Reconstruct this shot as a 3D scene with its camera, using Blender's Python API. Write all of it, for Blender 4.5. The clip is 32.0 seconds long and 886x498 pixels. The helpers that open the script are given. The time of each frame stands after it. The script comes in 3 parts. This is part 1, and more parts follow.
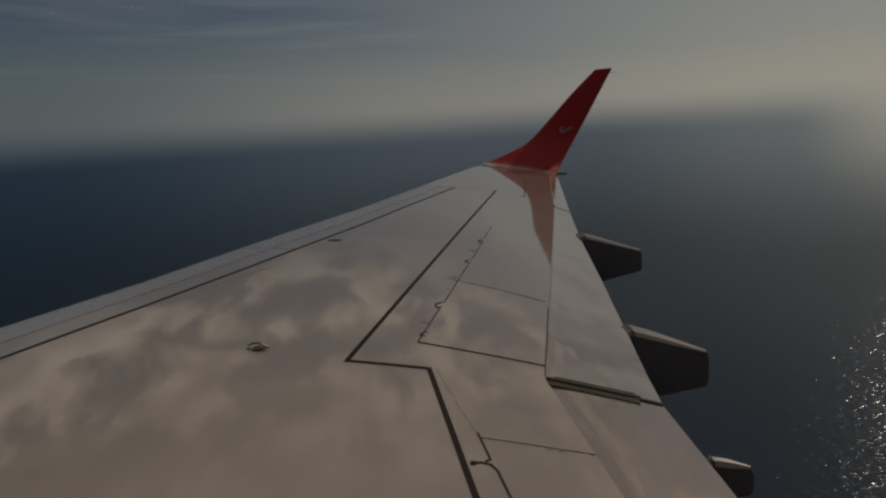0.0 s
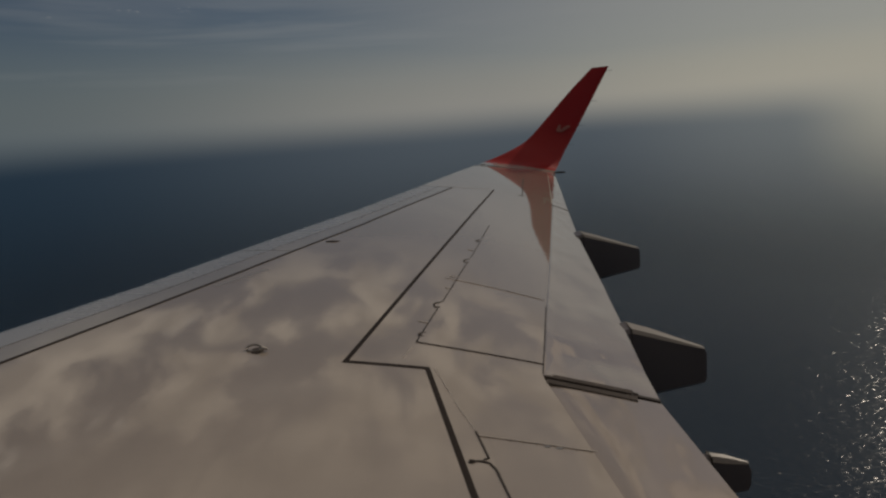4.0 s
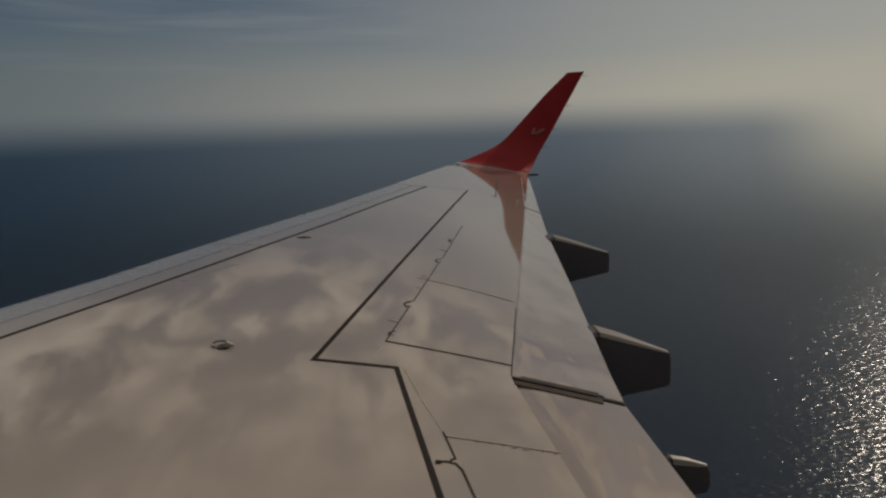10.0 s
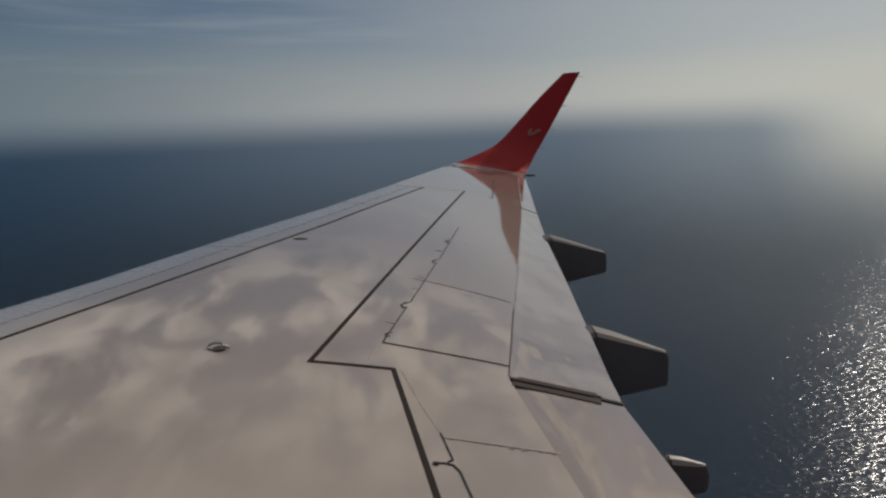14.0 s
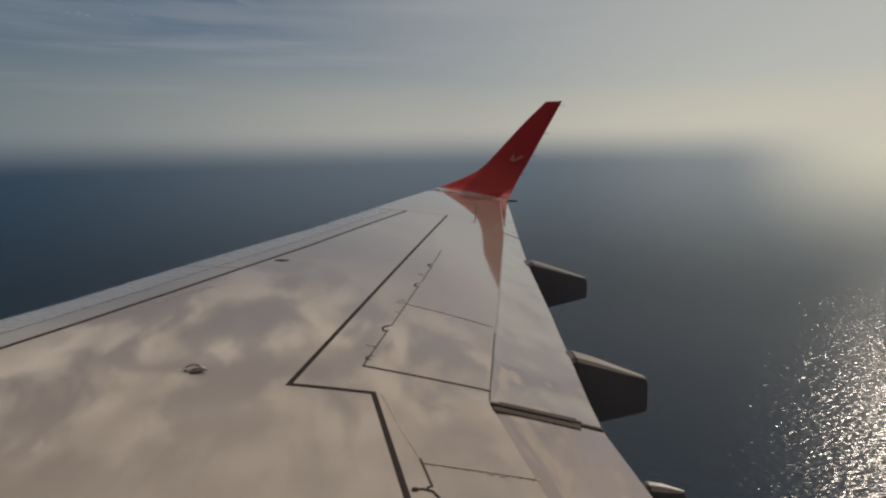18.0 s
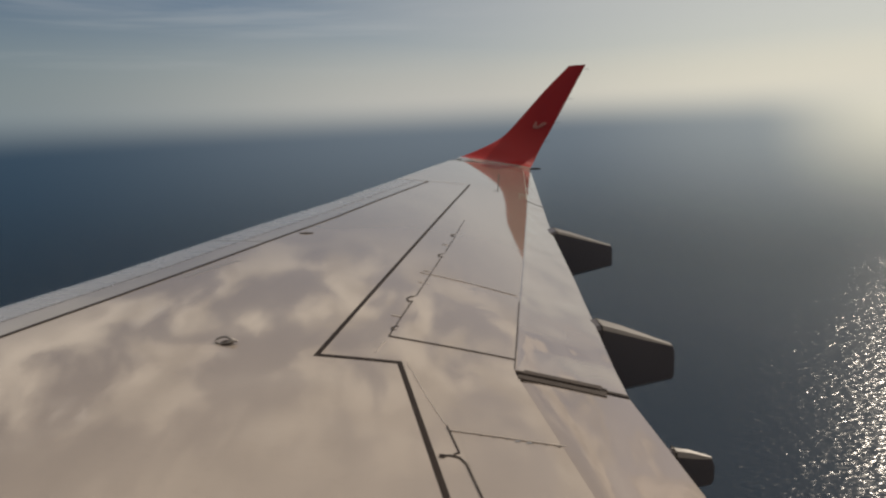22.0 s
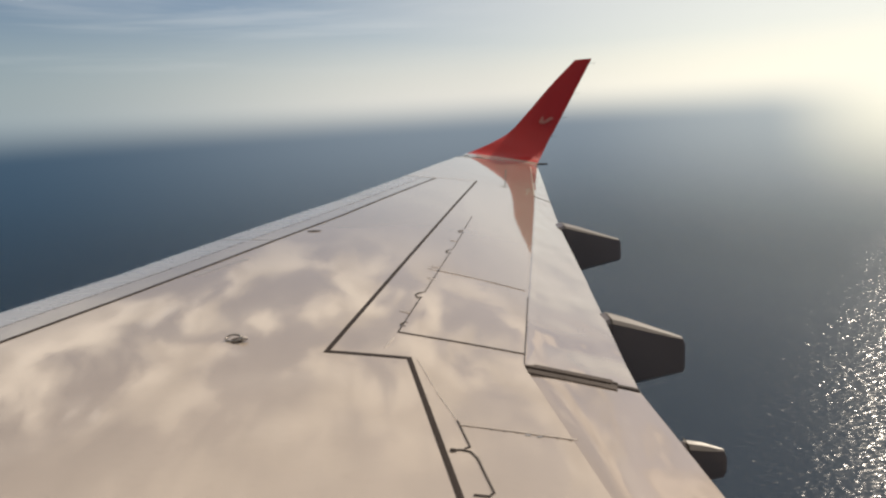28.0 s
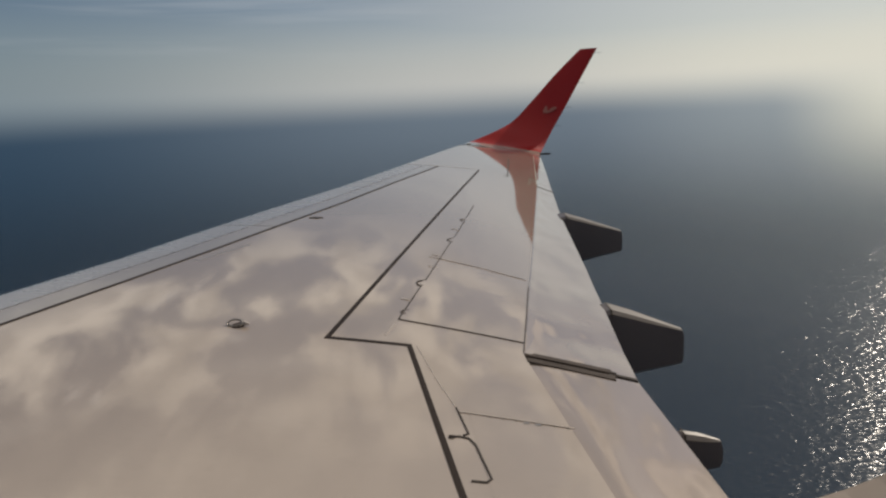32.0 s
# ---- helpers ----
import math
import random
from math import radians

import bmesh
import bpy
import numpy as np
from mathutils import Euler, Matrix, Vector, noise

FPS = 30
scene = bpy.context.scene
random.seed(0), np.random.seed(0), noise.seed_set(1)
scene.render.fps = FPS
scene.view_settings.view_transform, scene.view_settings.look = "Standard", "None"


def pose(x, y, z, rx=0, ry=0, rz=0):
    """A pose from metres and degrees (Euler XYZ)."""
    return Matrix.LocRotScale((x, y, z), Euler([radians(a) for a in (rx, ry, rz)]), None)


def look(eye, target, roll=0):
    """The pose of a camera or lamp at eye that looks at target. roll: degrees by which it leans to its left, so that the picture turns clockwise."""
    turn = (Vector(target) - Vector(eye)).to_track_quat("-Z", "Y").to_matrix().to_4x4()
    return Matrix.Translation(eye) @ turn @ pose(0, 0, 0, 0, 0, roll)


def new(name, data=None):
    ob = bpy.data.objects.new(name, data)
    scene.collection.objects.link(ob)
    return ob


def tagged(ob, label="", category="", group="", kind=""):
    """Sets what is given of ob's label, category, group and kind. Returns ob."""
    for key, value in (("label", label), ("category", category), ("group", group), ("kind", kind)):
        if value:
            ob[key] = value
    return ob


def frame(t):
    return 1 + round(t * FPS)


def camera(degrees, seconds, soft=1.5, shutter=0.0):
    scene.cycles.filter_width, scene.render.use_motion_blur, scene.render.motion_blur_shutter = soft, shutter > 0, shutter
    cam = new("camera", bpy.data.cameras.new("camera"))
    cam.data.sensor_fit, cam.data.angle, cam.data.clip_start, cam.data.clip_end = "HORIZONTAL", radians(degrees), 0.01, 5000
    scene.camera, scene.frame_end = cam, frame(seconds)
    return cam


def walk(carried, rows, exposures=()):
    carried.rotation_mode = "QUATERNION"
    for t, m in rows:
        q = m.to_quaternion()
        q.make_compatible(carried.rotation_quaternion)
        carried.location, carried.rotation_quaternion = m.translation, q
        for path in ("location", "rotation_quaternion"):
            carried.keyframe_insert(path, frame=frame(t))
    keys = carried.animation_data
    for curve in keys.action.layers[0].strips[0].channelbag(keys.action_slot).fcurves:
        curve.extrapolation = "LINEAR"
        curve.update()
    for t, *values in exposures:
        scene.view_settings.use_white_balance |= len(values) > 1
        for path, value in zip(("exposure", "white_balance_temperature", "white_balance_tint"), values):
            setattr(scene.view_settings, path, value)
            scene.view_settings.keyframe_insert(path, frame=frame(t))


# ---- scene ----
# One plan: x aft, y outboard, z up, metres. The eye stands at a cabin window at the origin.
cam = camera(76.2, 32.0, soft=2.4)
PATH = [
    (0, (-0.015, 0.006, 0.007), (-0.0605, 0.9805, -0.2114), -5.37),
    (0.5, (-0.008, -0.003, 0.004), (-0.0596, 0.9679, -0.2300), -5.72),
    (1, (-0.007, 0.005, 0.013), (-0.0433, 0.9784, -0.2119), -4.94),
    (1.5, (-0.010, 0.003, 0.013), (-0.0372, 0.9780, -0.2093), -4.48),
    (2, (-0.011, -0.003, 0.009), (-0.0363, 0.9715, -0.2120), -4.48),
    (2.5, (-0.006, -0.001, 0.006), (-0.0476, 0.9681, -0.2387), -4.42),
    (3, (-0.007, 0.000, 0.004), (-0.0902, 0.9716, -0.2196), -7.57),
    (3.5, (0.001, -0.001, 0.007), (-0.0605, 0.9724, -0.2124), -6.77),
    (5.5, (-0.002, -0.006, 0.008), (-0.0333, 0.9708, -0.2061), -5.58),
    (6, (0.003, -0.003, 0.008), (-0.0285, 0.9733, -0.2063), -5.61),
    (6.5, (0.005, 0.001, 0.016), (-0.0166, 0.9762, -0.2032), -4.63),
    (7, (0.004, -0.001, 0.009), (-0.0028, 0.9748, -0.2080), -4.36),
    (7.5, (0.001, -0.005, 0.013), (-0.0032, 0.9695, -0.2122), -4.27),
    (8, (-0.003, -0.002, 0.012), (0.0033, 0.9736, -0.2096), -3.67),
    (8.5, (-0.005, -0.003, 0.010), (-0.0013, 0.9713, -0.2135), -3.95),
    (9, (-0.003, -0.004, 0.010), (-0.0013, 0.9701, -0.2155), -3.77),
    (9.5, (-0.002, -0.001, 0.010), (-0.0039, 0.9713, -0.2233), -3.93),
    (10, (0.001, -0.002, 0.015), (0.0047, 0.9721, -0.2100), -3.85),
    (10.5, (0.002, 0.000, 0.012), (0.0038, 0.9746, -0.2122), -3.69),
    (11, (0.002, 0.005, 0.015), (0.0039, 0.9793, -0.2105), -3.52),
    (11.5, (-0.002, 0.003, 0.007), (0.0021, 0.9780, -0.2166), -3.64),
    (12, (0.004, 0.003, 0.012), (0.0156, 0.9793, -0.2051), -3.73),
    (12.5, (-0.003, 0.002, 0.005), (0.0061, 0.9769, -0.2156), -3.41),
    (13, (-0.002, -0.000, 0.005), (0.0012, 0.9744, -0.2183), -3.50),
    (13.5, (-0.004, 0.005, 0.007), (-0.0027, 0.9772, -0.2271), -3.54),
    (14, (0.003, 0.010, 0.008), (0.0120, 0.9849, -0.2153), -4.04),
    (14.5, (0.001, 0.012, 0.020), (0.0249, 0.9888, -0.1942), -4.34),
    (16.5, (0.003, -0.010, 0.015), (0.0377, 0.9733, -0.1651), -3.70),
    (17, (0.000, -0.005, 0.012), (0.0345, 0.9770, -0.1716), -3.20),
    (17.5, (0.001, -0.012, 0.017), (0.0608, 0.9720, -0.1518), -2.63),
    (18, (0.001, -0.006, 0.011), (0.0442, 0.9765, -0.1731), -2.80),
    (18.5, (0.000, -0.003, 0.014), (0.0421, 0.9775, -0.1791), -3.09),
    (19, (0.000, -0.005, 0.012), (0.0368, 0.9747, -0.1852), -3.30),
    (19.5, (-0.002, -0.004, 0.008), (0.0330, 0.9754, -0.1890), -3.51),
    (20, (-0.004, 0.001, 0.005), (-0.0034, 0.9733, -0.2291), -3.97),
    (20.5, (-0.001, 0.001, 0.006), (-0.0205, 0.9706, -0.2389), -5.26),
    (21, (0.001, 0.003, 0.009), (0.0054, 0.9779, -0.2153), -4.19),
    (21.5, (-0.002, 0.000, 0.005), (0.0097, 0.9766, -0.2112), -4.39),
    (22, (0.002, 0.003, 0.010), (0.0006, 0.9750, -0.2230), -4.37),
    (22.5, (0.001, -0.001, 0.006), (0.0145, 0.9747, -0.2133), -4.10),
    (23, (-0.001, 0.000, 0.001), (-0.0005, 0.9736, -0.2279), -4.58),
    (23.5, (-0.003, -0.001, -0.002), (-0.0112, 0.9712, -0.2361), -4.83),
    (24, (-0.005, -0.001, 0.002), (-0.0098, 0.9715, -0.2318), -4.91),
    (24.5, (-0.002, -0.003, 0.001), (0.0022, 0.9715, -0.2214), -4.20),
    (25, (-0.007, 0.001, -0.002), (-0.0145, 0.9738, -0.2342), -4.77),
    (25.5, (-0.003, -0.002, -0.004), (-0.0145, 0.9692, -0.2416), -4.84),
    (27.5, (0.000, -0.001, 0.001), (-0.0045, 0.9724, -0.2290), -4.93),
    (28, (-0.000, 0.002, -0.001), (-0.0155, 0.9735, -0.2375), -5.34),
    (28.5, (-0.003, -0.005, -0.001), (-0.0146, 0.9671, -0.2334), -5.32),
    (29, (0.004, -0.002, 0.005), (0.0022, 0.9723, -0.2209), -4.88),
    (29.5, (-0.004, -0.004, -0.002), (-0.0074, 0.9705, -0.2275), -5.06),
    (30, (-0.005, -0.006, -0.000), (0.0035, 0.9695, -0.2216), -4.71),
    (30.5, (0.000, -0.004, -0.001), (0.0052, 0.9693, -0.2284), -4.21),
    (31, (-0.004, -0.001, -0.000), (0.0141, 0.9734, -0.2229), -3.96),
    (31.5, (-0.005, -0.004, -0.009), (-0.0070, 0.9667, -0.2508), -4.12),
    (32, (-0.001, -0.003, -0.002), (-0.0204, 0.9639, -0.2578), -4.57),
]
EXPOSURES = [(0, -1.68, 6500, 10), (1, -1.62, 6500, 10), (2, -1.82, 6500, 10), (3, -1.55, 6500, 10), (6, -1.4, 6500, 10), (9, -1.27, 6500, 10), (11, -1.16, 6500, 10), (12, -0.95, 6350, 10), (13, -0.88, 6150, 10), (14, -0.83, 5950, 10), (14.5, -0.82, 6050, 10), (16.5, -0.8, 6300, 10), (18, -0.7, 6450, 10), (19, -0.56, 6500, 10), (20, -0.5, 6500, 10), (23, -0.3, 6500, 10), (25, -0.09, 6500, 10), (28, 0.25, 6500, 10), (29, -0.1, 6500, 10), (30, 0.22, 6500, 10), (31, 0.22, 6500, 10), (31.5, 0, 6450, 10), (32, -0.35, 6250, 10)]
# the aircraft's attitude over the level sea: all that belongs to it, and the eye, leans by this
TILT = Matrix.Rotation(radians(-1.7), 4, "Y")
walk(cam, [(t, TILT @ look(eye, target, roll)) for t, eye, target, roll in PATH], EXPOSURES)

# ---- sky, sun ----
SUN_AZ, SUN_EL = 48.0, 34.0      # degrees from +y towards +x, and above the horizon
SEA_DEPTH = 350.0                # the sea lies this far below the aircraft


def node(tree, kind, **values):
    n = tree.nodes.new(kind)
    for key, value in values.items():
        n.inputs[key].default_value = value
    return n


def maths(tree, op, a, b=None, clamp=False):
    n = tree.nodes.new("ShaderNodeMath")
    n.operation, n.use_clamp = op, clamp
    for i, v in enumerate((a, b)):
        if v is None:
            continue
        if isinstance(v, (int, float)):
            n.inputs[i].default_value = v
        else:
            tree.links.new(v, n.inputs[i])
    return n.outputs[0]


def ramp(tree, value, lo, hi, a=0.0, b=1.0):
    n = tree.nodes.new("ShaderNodeMapRange")
    n.interpolation_type = "SMOOTHSTEP"
    for i, v in ((1, lo), (2, hi), (3, a), (4, b)):
        n.inputs[i].default_value = v
    tree.links.new(value, n.inputs[0])
    return n.outputs[0]


def mix(tree, fac, a, b, kind="RGBA"):
    n = tree.nodes.new("ShaderNodeMix")
    n.data_type = kind
    for i, v in ((0, fac), (6, a), (7, b)):
        if isinstance(v, (int, float, tuple)):
            n.inputs[i].default_value = v
        else:
            tree.links.new(v, n.inputs[i])
    return n.outputs[2]


def make_world():
    world = bpy.data.worlds.new("sky")
    scene.world = world
    world.use_nodes = True
    tree = world.node_tree
    tree.nodes.clear()
    sky = tree.nodes.new("ShaderNodeTexSky")
    sky.sky_type = "NISHITA"
    sky.sun_disc = False
    sky.sun_elevation, sky.sun_rotation = radians(SUN_EL), radians(SUN_AZ)
    sky.altitude, sky.air_density, sky.dust_density, sky.ozone_density = 600, 1.0, 1.0, 2.0
    way = tree.nodes.new("ShaderNodeTexCoord").outputs["Generated"]
    part_xyz = tree.nodes.new("ShaderNodeSeparateXYZ")
    tree.links.new(way, part_xyz.inputs[0])
    up = part_xyz.outputs[2]
    scaled = tree.nodes.new("ShaderNodeVectorMath")
    scaled.operation = "SCALE"
    scaled.inputs[3].default_value = 0.066
    tree.links.new(sky.outputs[0], scaled.inputs[0])
    # towards the sun's side the haze is brighter and warmer
    side = maths(tree, "ADD", maths(tree, "MULTIPLY", part_xyz.outputs[0], math.sin(radians(SUN_AZ))),
                 maths(tree, "MULTIPLY", part_xyz.outputs[1], math.cos(radians(SUN_AZ))))
    haze = mix(tree, ramp(tree, side, 0.0, 0.8), (0.30, 0.36, 0.39, 1), (0.74, 0.72, 0.66, 1))
    haze = mix(tree, ramp(tree, side, 0.70, 1.0), haze, (1.0, 0.95, 0.80, 1))
    murk = maths(tree, "MAXIMUM", ramp(tree, up, 0.22, 0.0), maths(tree, "MULTIPLY", ramp(tree, side, 0.2, 0.85, 0.0, 0.6), ramp(tree, up, 0.42, 0.2, 0.15, 1.0)))
    col = mix(tree, murk, scaled.outputs[0], haze)
    # thick blue-grey far-sea haze painted below the horizon, bright over the sun's path
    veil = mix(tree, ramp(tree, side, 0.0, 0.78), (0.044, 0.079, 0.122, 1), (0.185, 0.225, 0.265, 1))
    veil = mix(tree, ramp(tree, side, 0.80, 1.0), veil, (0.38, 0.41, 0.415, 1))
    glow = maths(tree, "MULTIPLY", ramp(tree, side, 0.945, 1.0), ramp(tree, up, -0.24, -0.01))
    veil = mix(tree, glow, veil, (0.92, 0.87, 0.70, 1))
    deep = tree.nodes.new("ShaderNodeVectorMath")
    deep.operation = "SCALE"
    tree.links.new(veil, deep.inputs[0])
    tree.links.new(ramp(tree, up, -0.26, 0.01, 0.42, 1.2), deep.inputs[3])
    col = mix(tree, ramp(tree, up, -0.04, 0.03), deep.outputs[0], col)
    # broken cloud deck high over the aircraft: one flat layer seen in perspective
    flat = tree.nodes.new("ShaderNodeVectorMath")
    flat.operation = "SCALE"
    tree.links.new(way, flat.inputs[0])
    tree.links.new(maths(tree, "DIVIDE", 1.0, maths(tree, "MAXIMUM", maths(tree, "ADD", up, 0.05), 0.06)), flat.inputs[3])
    drift = tree.nodes.new("ShaderNodeMapping")
    drift.inputs["Location"].default_value = (3.1, 1.7, 0.4)
    drift.inputs["Rotation"].default_value = (0, 0, radians(20))
    drift.inputs["Scale"].default_value = (1.1, 0.95, 1.0)
    tree.links.new(flat.outputs[0], drift.inputs[0])
    big = node(tree, "ShaderNodeTexNoise", Scale=2.4, Detail=10.0, Roughness=0.6, Distortion=0.5)
    tree.links.new(drift.outputs[0], big.inputs["Vector"])
    cover = ramp(tree, big.outputs[0], 0.44, 0.56)
    # the deck is torn low in the sky and closes to a thin even sheet overhead
    over = ramp(tree, up, 0.47, 0.76)
    cover = maths(tree, "ADD", maths(tree, "MULTIPLY", cover, maths(tree, "SUBTRACT", 1.0, over)), maths(tree, "MULTIPLY", over, 0.62))
    cover = maths(tree, "MULTIPLY", cover, ramp(tree, up, 0.29, 0.44))
    shade = node(tree, "ShaderNodeTexNoise", Scale=4.4, Detail=6.0, Roughness=0.55, Distortion=0.6)
    tree.links.new(drift.outputs[0], shade.inputs["Vector"])
    cloud = mix(tree, ramp(tree, shade.outputs[0], 0.37, 0.63), (0.53, 0.505, 0.48, 1), (1.06, 0.975, 0.86, 1))
    cloud = mix(tree, maths(tree, "MULTIPLY", over, 0.8), cloud, (0.84, 0.79, 0.71, 1))
    col = mix(tree, cover, col, cloud)
    # a few torn scraps of low cloud
    torn = node(tree, "ShaderNodeTexNoise", Scale=3.6, Detail=6.0, Roughness=0.55, Distortion=0.2)
    tree.links.new(drift.outputs[0], torn.inputs["Vector"])
    scrap = maths(tree, "MULTIPLY", ramp(tree, torn.outputs[0], 0.60, 0.67, 0.0, 0.8), maths(tree, "MULTIPLY", ramp(tree, up, 0.165, 0.20), ramp(tree, side, 0.5, 0.25)))
    col = mix(tree, scrap, col, (0.85, 0.83, 0.80, 1))
    # faint streaks of cirrus low in the sky
    streak_map = tree.nodes.new("ShaderNodeMapping")
    streak_map.inputs["Scale"].default_value = (0.9, 0.9, 13.0)
    tree.links.new(way, streak_map.inputs[0])
    streak = node(tree, "ShaderNodeTexNoise", Scale=1.6, Detail=5.0, Roughness=0.55, Distortion=0.3)
    tree.links.new(streak_map.outputs[0], streak.inputs["Vector"])
    thin = maths(tree, "MULTIPLY", ramp(tree, streak.outputs[0], 0.48, 0.72, 0.0, 0.22), ramp(tree, up, 0.05, 0.14))
    col = mix(tree, thin, col, (0.8, 0.8, 0.78, 1))
    back = node(tree, "ShaderNodeBackground", Strength=0.93)
    tree.links.new(col, back.inputs[0])
    tree.links.new(back.outputs[0], tree.nodes.new("ShaderNodeOutputWorld").inputs[0])


make_world()
lamp = bpy.data.lights.new("sun", "SUN")
lamp.energy, lamp.angle, lamp.color = 3.4, radians(0.6), (1.0, 0.86, 0.70)
sun = new("sun", lamp)
az, el = radians(SUN_AZ), radians(SUN_EL)
sun.matrix_world = look((20 * math.sin(az) * math.cos(el), 20 * math.cos(az) * math.cos(el), 20 * math.sin(el)), (0, 0, 0))


# ---- materials ----
def base_material(name):
    m = bpy.data.materials.new(name)
    m.use_nodes = True
    return m, m.node_tree, m.node_tree.nodes["Principled BSDF"]


def place(tree, scale=(1, 1, 1), turn=0):
    mapping = tree.nodes.new("ShaderNodeMapping")
    mapping.inputs["Rotation"].default_value = (0, 0, radians(turn))
    mapping.inputs["Scale"].default_value = scale
    tree.links.new(tree.nodes.new("ShaderNodeNewGeometry").outputs["Position"], mapping.inputs[0])
    return mapping.outputs[0]


def paint(name, colour, rough=0.3, metal=0.0, coat=0.0, dirt=0.12, streak=(1.5, 0.35, 1), bump=0.02, spec=0.5, grain=38.0, waves=4.0):
    """Aircraft paint: two scales of grime drawn out along the airflow, and a slightly uneven gloss."""
    m, tree, bsdf = base_material(name)
    wide = node(tree, "ShaderNodeTexNoise", Scale=1.6, Detail=waves, Roughness=0.55)
    tree.links.new(place(tree, streak), wide.inputs["Vector"])
    fine = node(tree, "ShaderNodeTexNoise", Scale=grain, Detail=5.0, Roughness=0.65)
    tree.links.new(place(tree, (0.35, 1, 1)), fine.inputs["Vector"])
    grime = maths(tree, "ADD", ramp(tree, wide.outputs[0], 0.35, 0.72, 0, 0.7), ramp(tree, fine.outputs[0], 0.5, 0.8, 0, 0.4))
    dark = tuple(c * 0.62 for c in colour[:3]) + (1,)
    col = mix(tree, maths(tree, "MULTIPLY", grime, dirt * 3), colour, dark)
    tree.links.new(col, bsdf.inputs["Base Color"])
    tree.links.new(ramp(tree, fine.outputs[0], 0.3, 0.75, rough * 0.9, rough * 1.15), bsdf.inputs["Roughness"])
    bsdf.inputs["Metallic"].default_value = metal
    bsdf.inputs["Coat Weight"].default_value = coat
    bsdf.inputs["Coat IOR"].default_value = 1.7
    bsdf.inputs["Specular IOR Level"].default_value = spec
    bsdf.inputs["Coat Roughness"].default_value = 0.03
    b = node(tree, "ShaderNodeBump", Strength=bump, Distance=0.02)
    tree.links.new(wide.outputs[0], b.inputs["Height"])
    tree.links.new(b.outputs[0], bsdf.inputs["Normal"])
    return m


WING = paint("wing_paint", (0.485, 0.412, 0.348, 1), 0.06, 0.28, 0.74, 0.10)
SLAT = paint("slat_metal", (0.52, 0.525, 0.54, 1), 0.28, 0.6, 0.0, 0.12, grain=9.0)
SLAT_BACK = paint("slat_paint", (0.40, 0.375, 0.355, 1), 0.18, 0.25, 0.5, 0.12, grain=9.0)
SMEAR = paint("stained_paint", (0.33, 0.30, 0.285, 1), 0.3, 0.15, 0.3, 0.2)
FLAP = paint("flap_paint", (0.51, 0.42, 0.35, 1), 0.05, 0.5, 0.9, 0.08, (2.3, 1.2, 1), bump=1.0, waves=1.0)
RED = paint("red_paint", (0.36, 0.011, 0.010, 1), 0.30, 0.0, 0.0, 0.10, spec=0.3)
# shade on the fairing sides is worked into this grey
GREY = paint("fairing_shaded_paint", (0.115, 0.098, 0.098, 1), 0.32, 0.0, 0.2, 0.22)
BLACK = paint("walkway_paint", (0.032, 0.024, 0.021, 1), 0.6, 0.0, 0.0, 0.2, spec=0.12)
SEAL = paint("dark_sealant", (0.06, 0.05, 0.045, 1), 0.6, 0.0, 0.0, 0.2, spec=0.15)
FAINT = paint("grey_sealant", (0.50, 0.44, 0.39, 1), 0.35, 0.2, 0.0, 0.2)
RUBBER = paint("seal_strip", (0.075, 0.060, 0.052, 1), 0.7, 0.0, 0.0, 0.25, spec=0.15)
CAVITY = paint("wing_box_primer", (0.05, 0.05, 0.05, 1), 0.7, 0.0, 0.0, 0.2)
STEEL = paint("worn_steel", (0.25, 0.23, 0.21, 1), 0.35, 0.9, 0.0, 0.2)
PALE = paint("pale_paint", (0.42, 0.15, 0.11, 1), 0.4, 0.0, 0.0, 0.2)
LINING = paint("cabin_lining", (0.44, 0.37, 0.31, 1), 0.6, 0.0, 0.0, 0.1, (1, 1, 1))
# lighter copy of the fairing grey: sunlight on the tops put into the colour
LIT_TOP = paint("fairing_lit_paint", (0.135, 0.115, 0.10, 1), 0.45, 0.0, 0.0, 0.15)
SKIN = paint("fuselage_paint", (0.75, 0.75, 0.74, 1), 0.25, 0.0, 0.3, 0.06)


def lens_glass():
    m, tree, bsdf = base_material("lens_glass")
    bsdf.inputs["Base Color"].default_value = (0.05, 0.06, 0.06, 1)
    bsdf.inputs["Roughness"].default_value = 0.08
    bsdf.inputs["Coat Weight"].default_value = 0.5
    return m


def pane_glass():
    m, tree, bsdf = base_material("pane_glass")
    tree.nodes.remove(bsdf)
    clear = node(tree, "ShaderNodeBsdfTransparent", Color=(0.985, 0.985, 0.98, 1))
    shine = node(tree, "ShaderNodeBsdfGlossy", Roughness=0.0)
    both = node(tree, "ShaderNodeMixShader", Fac=0.004)
    tree.links.new(clear.outputs[0], both.inputs[1])
    tree.links.new(shine.outputs[0], both.inputs[2])
    tree.links.new(both.outputs[0], tree.nodes["Material Output"].inputs[0])
    return m


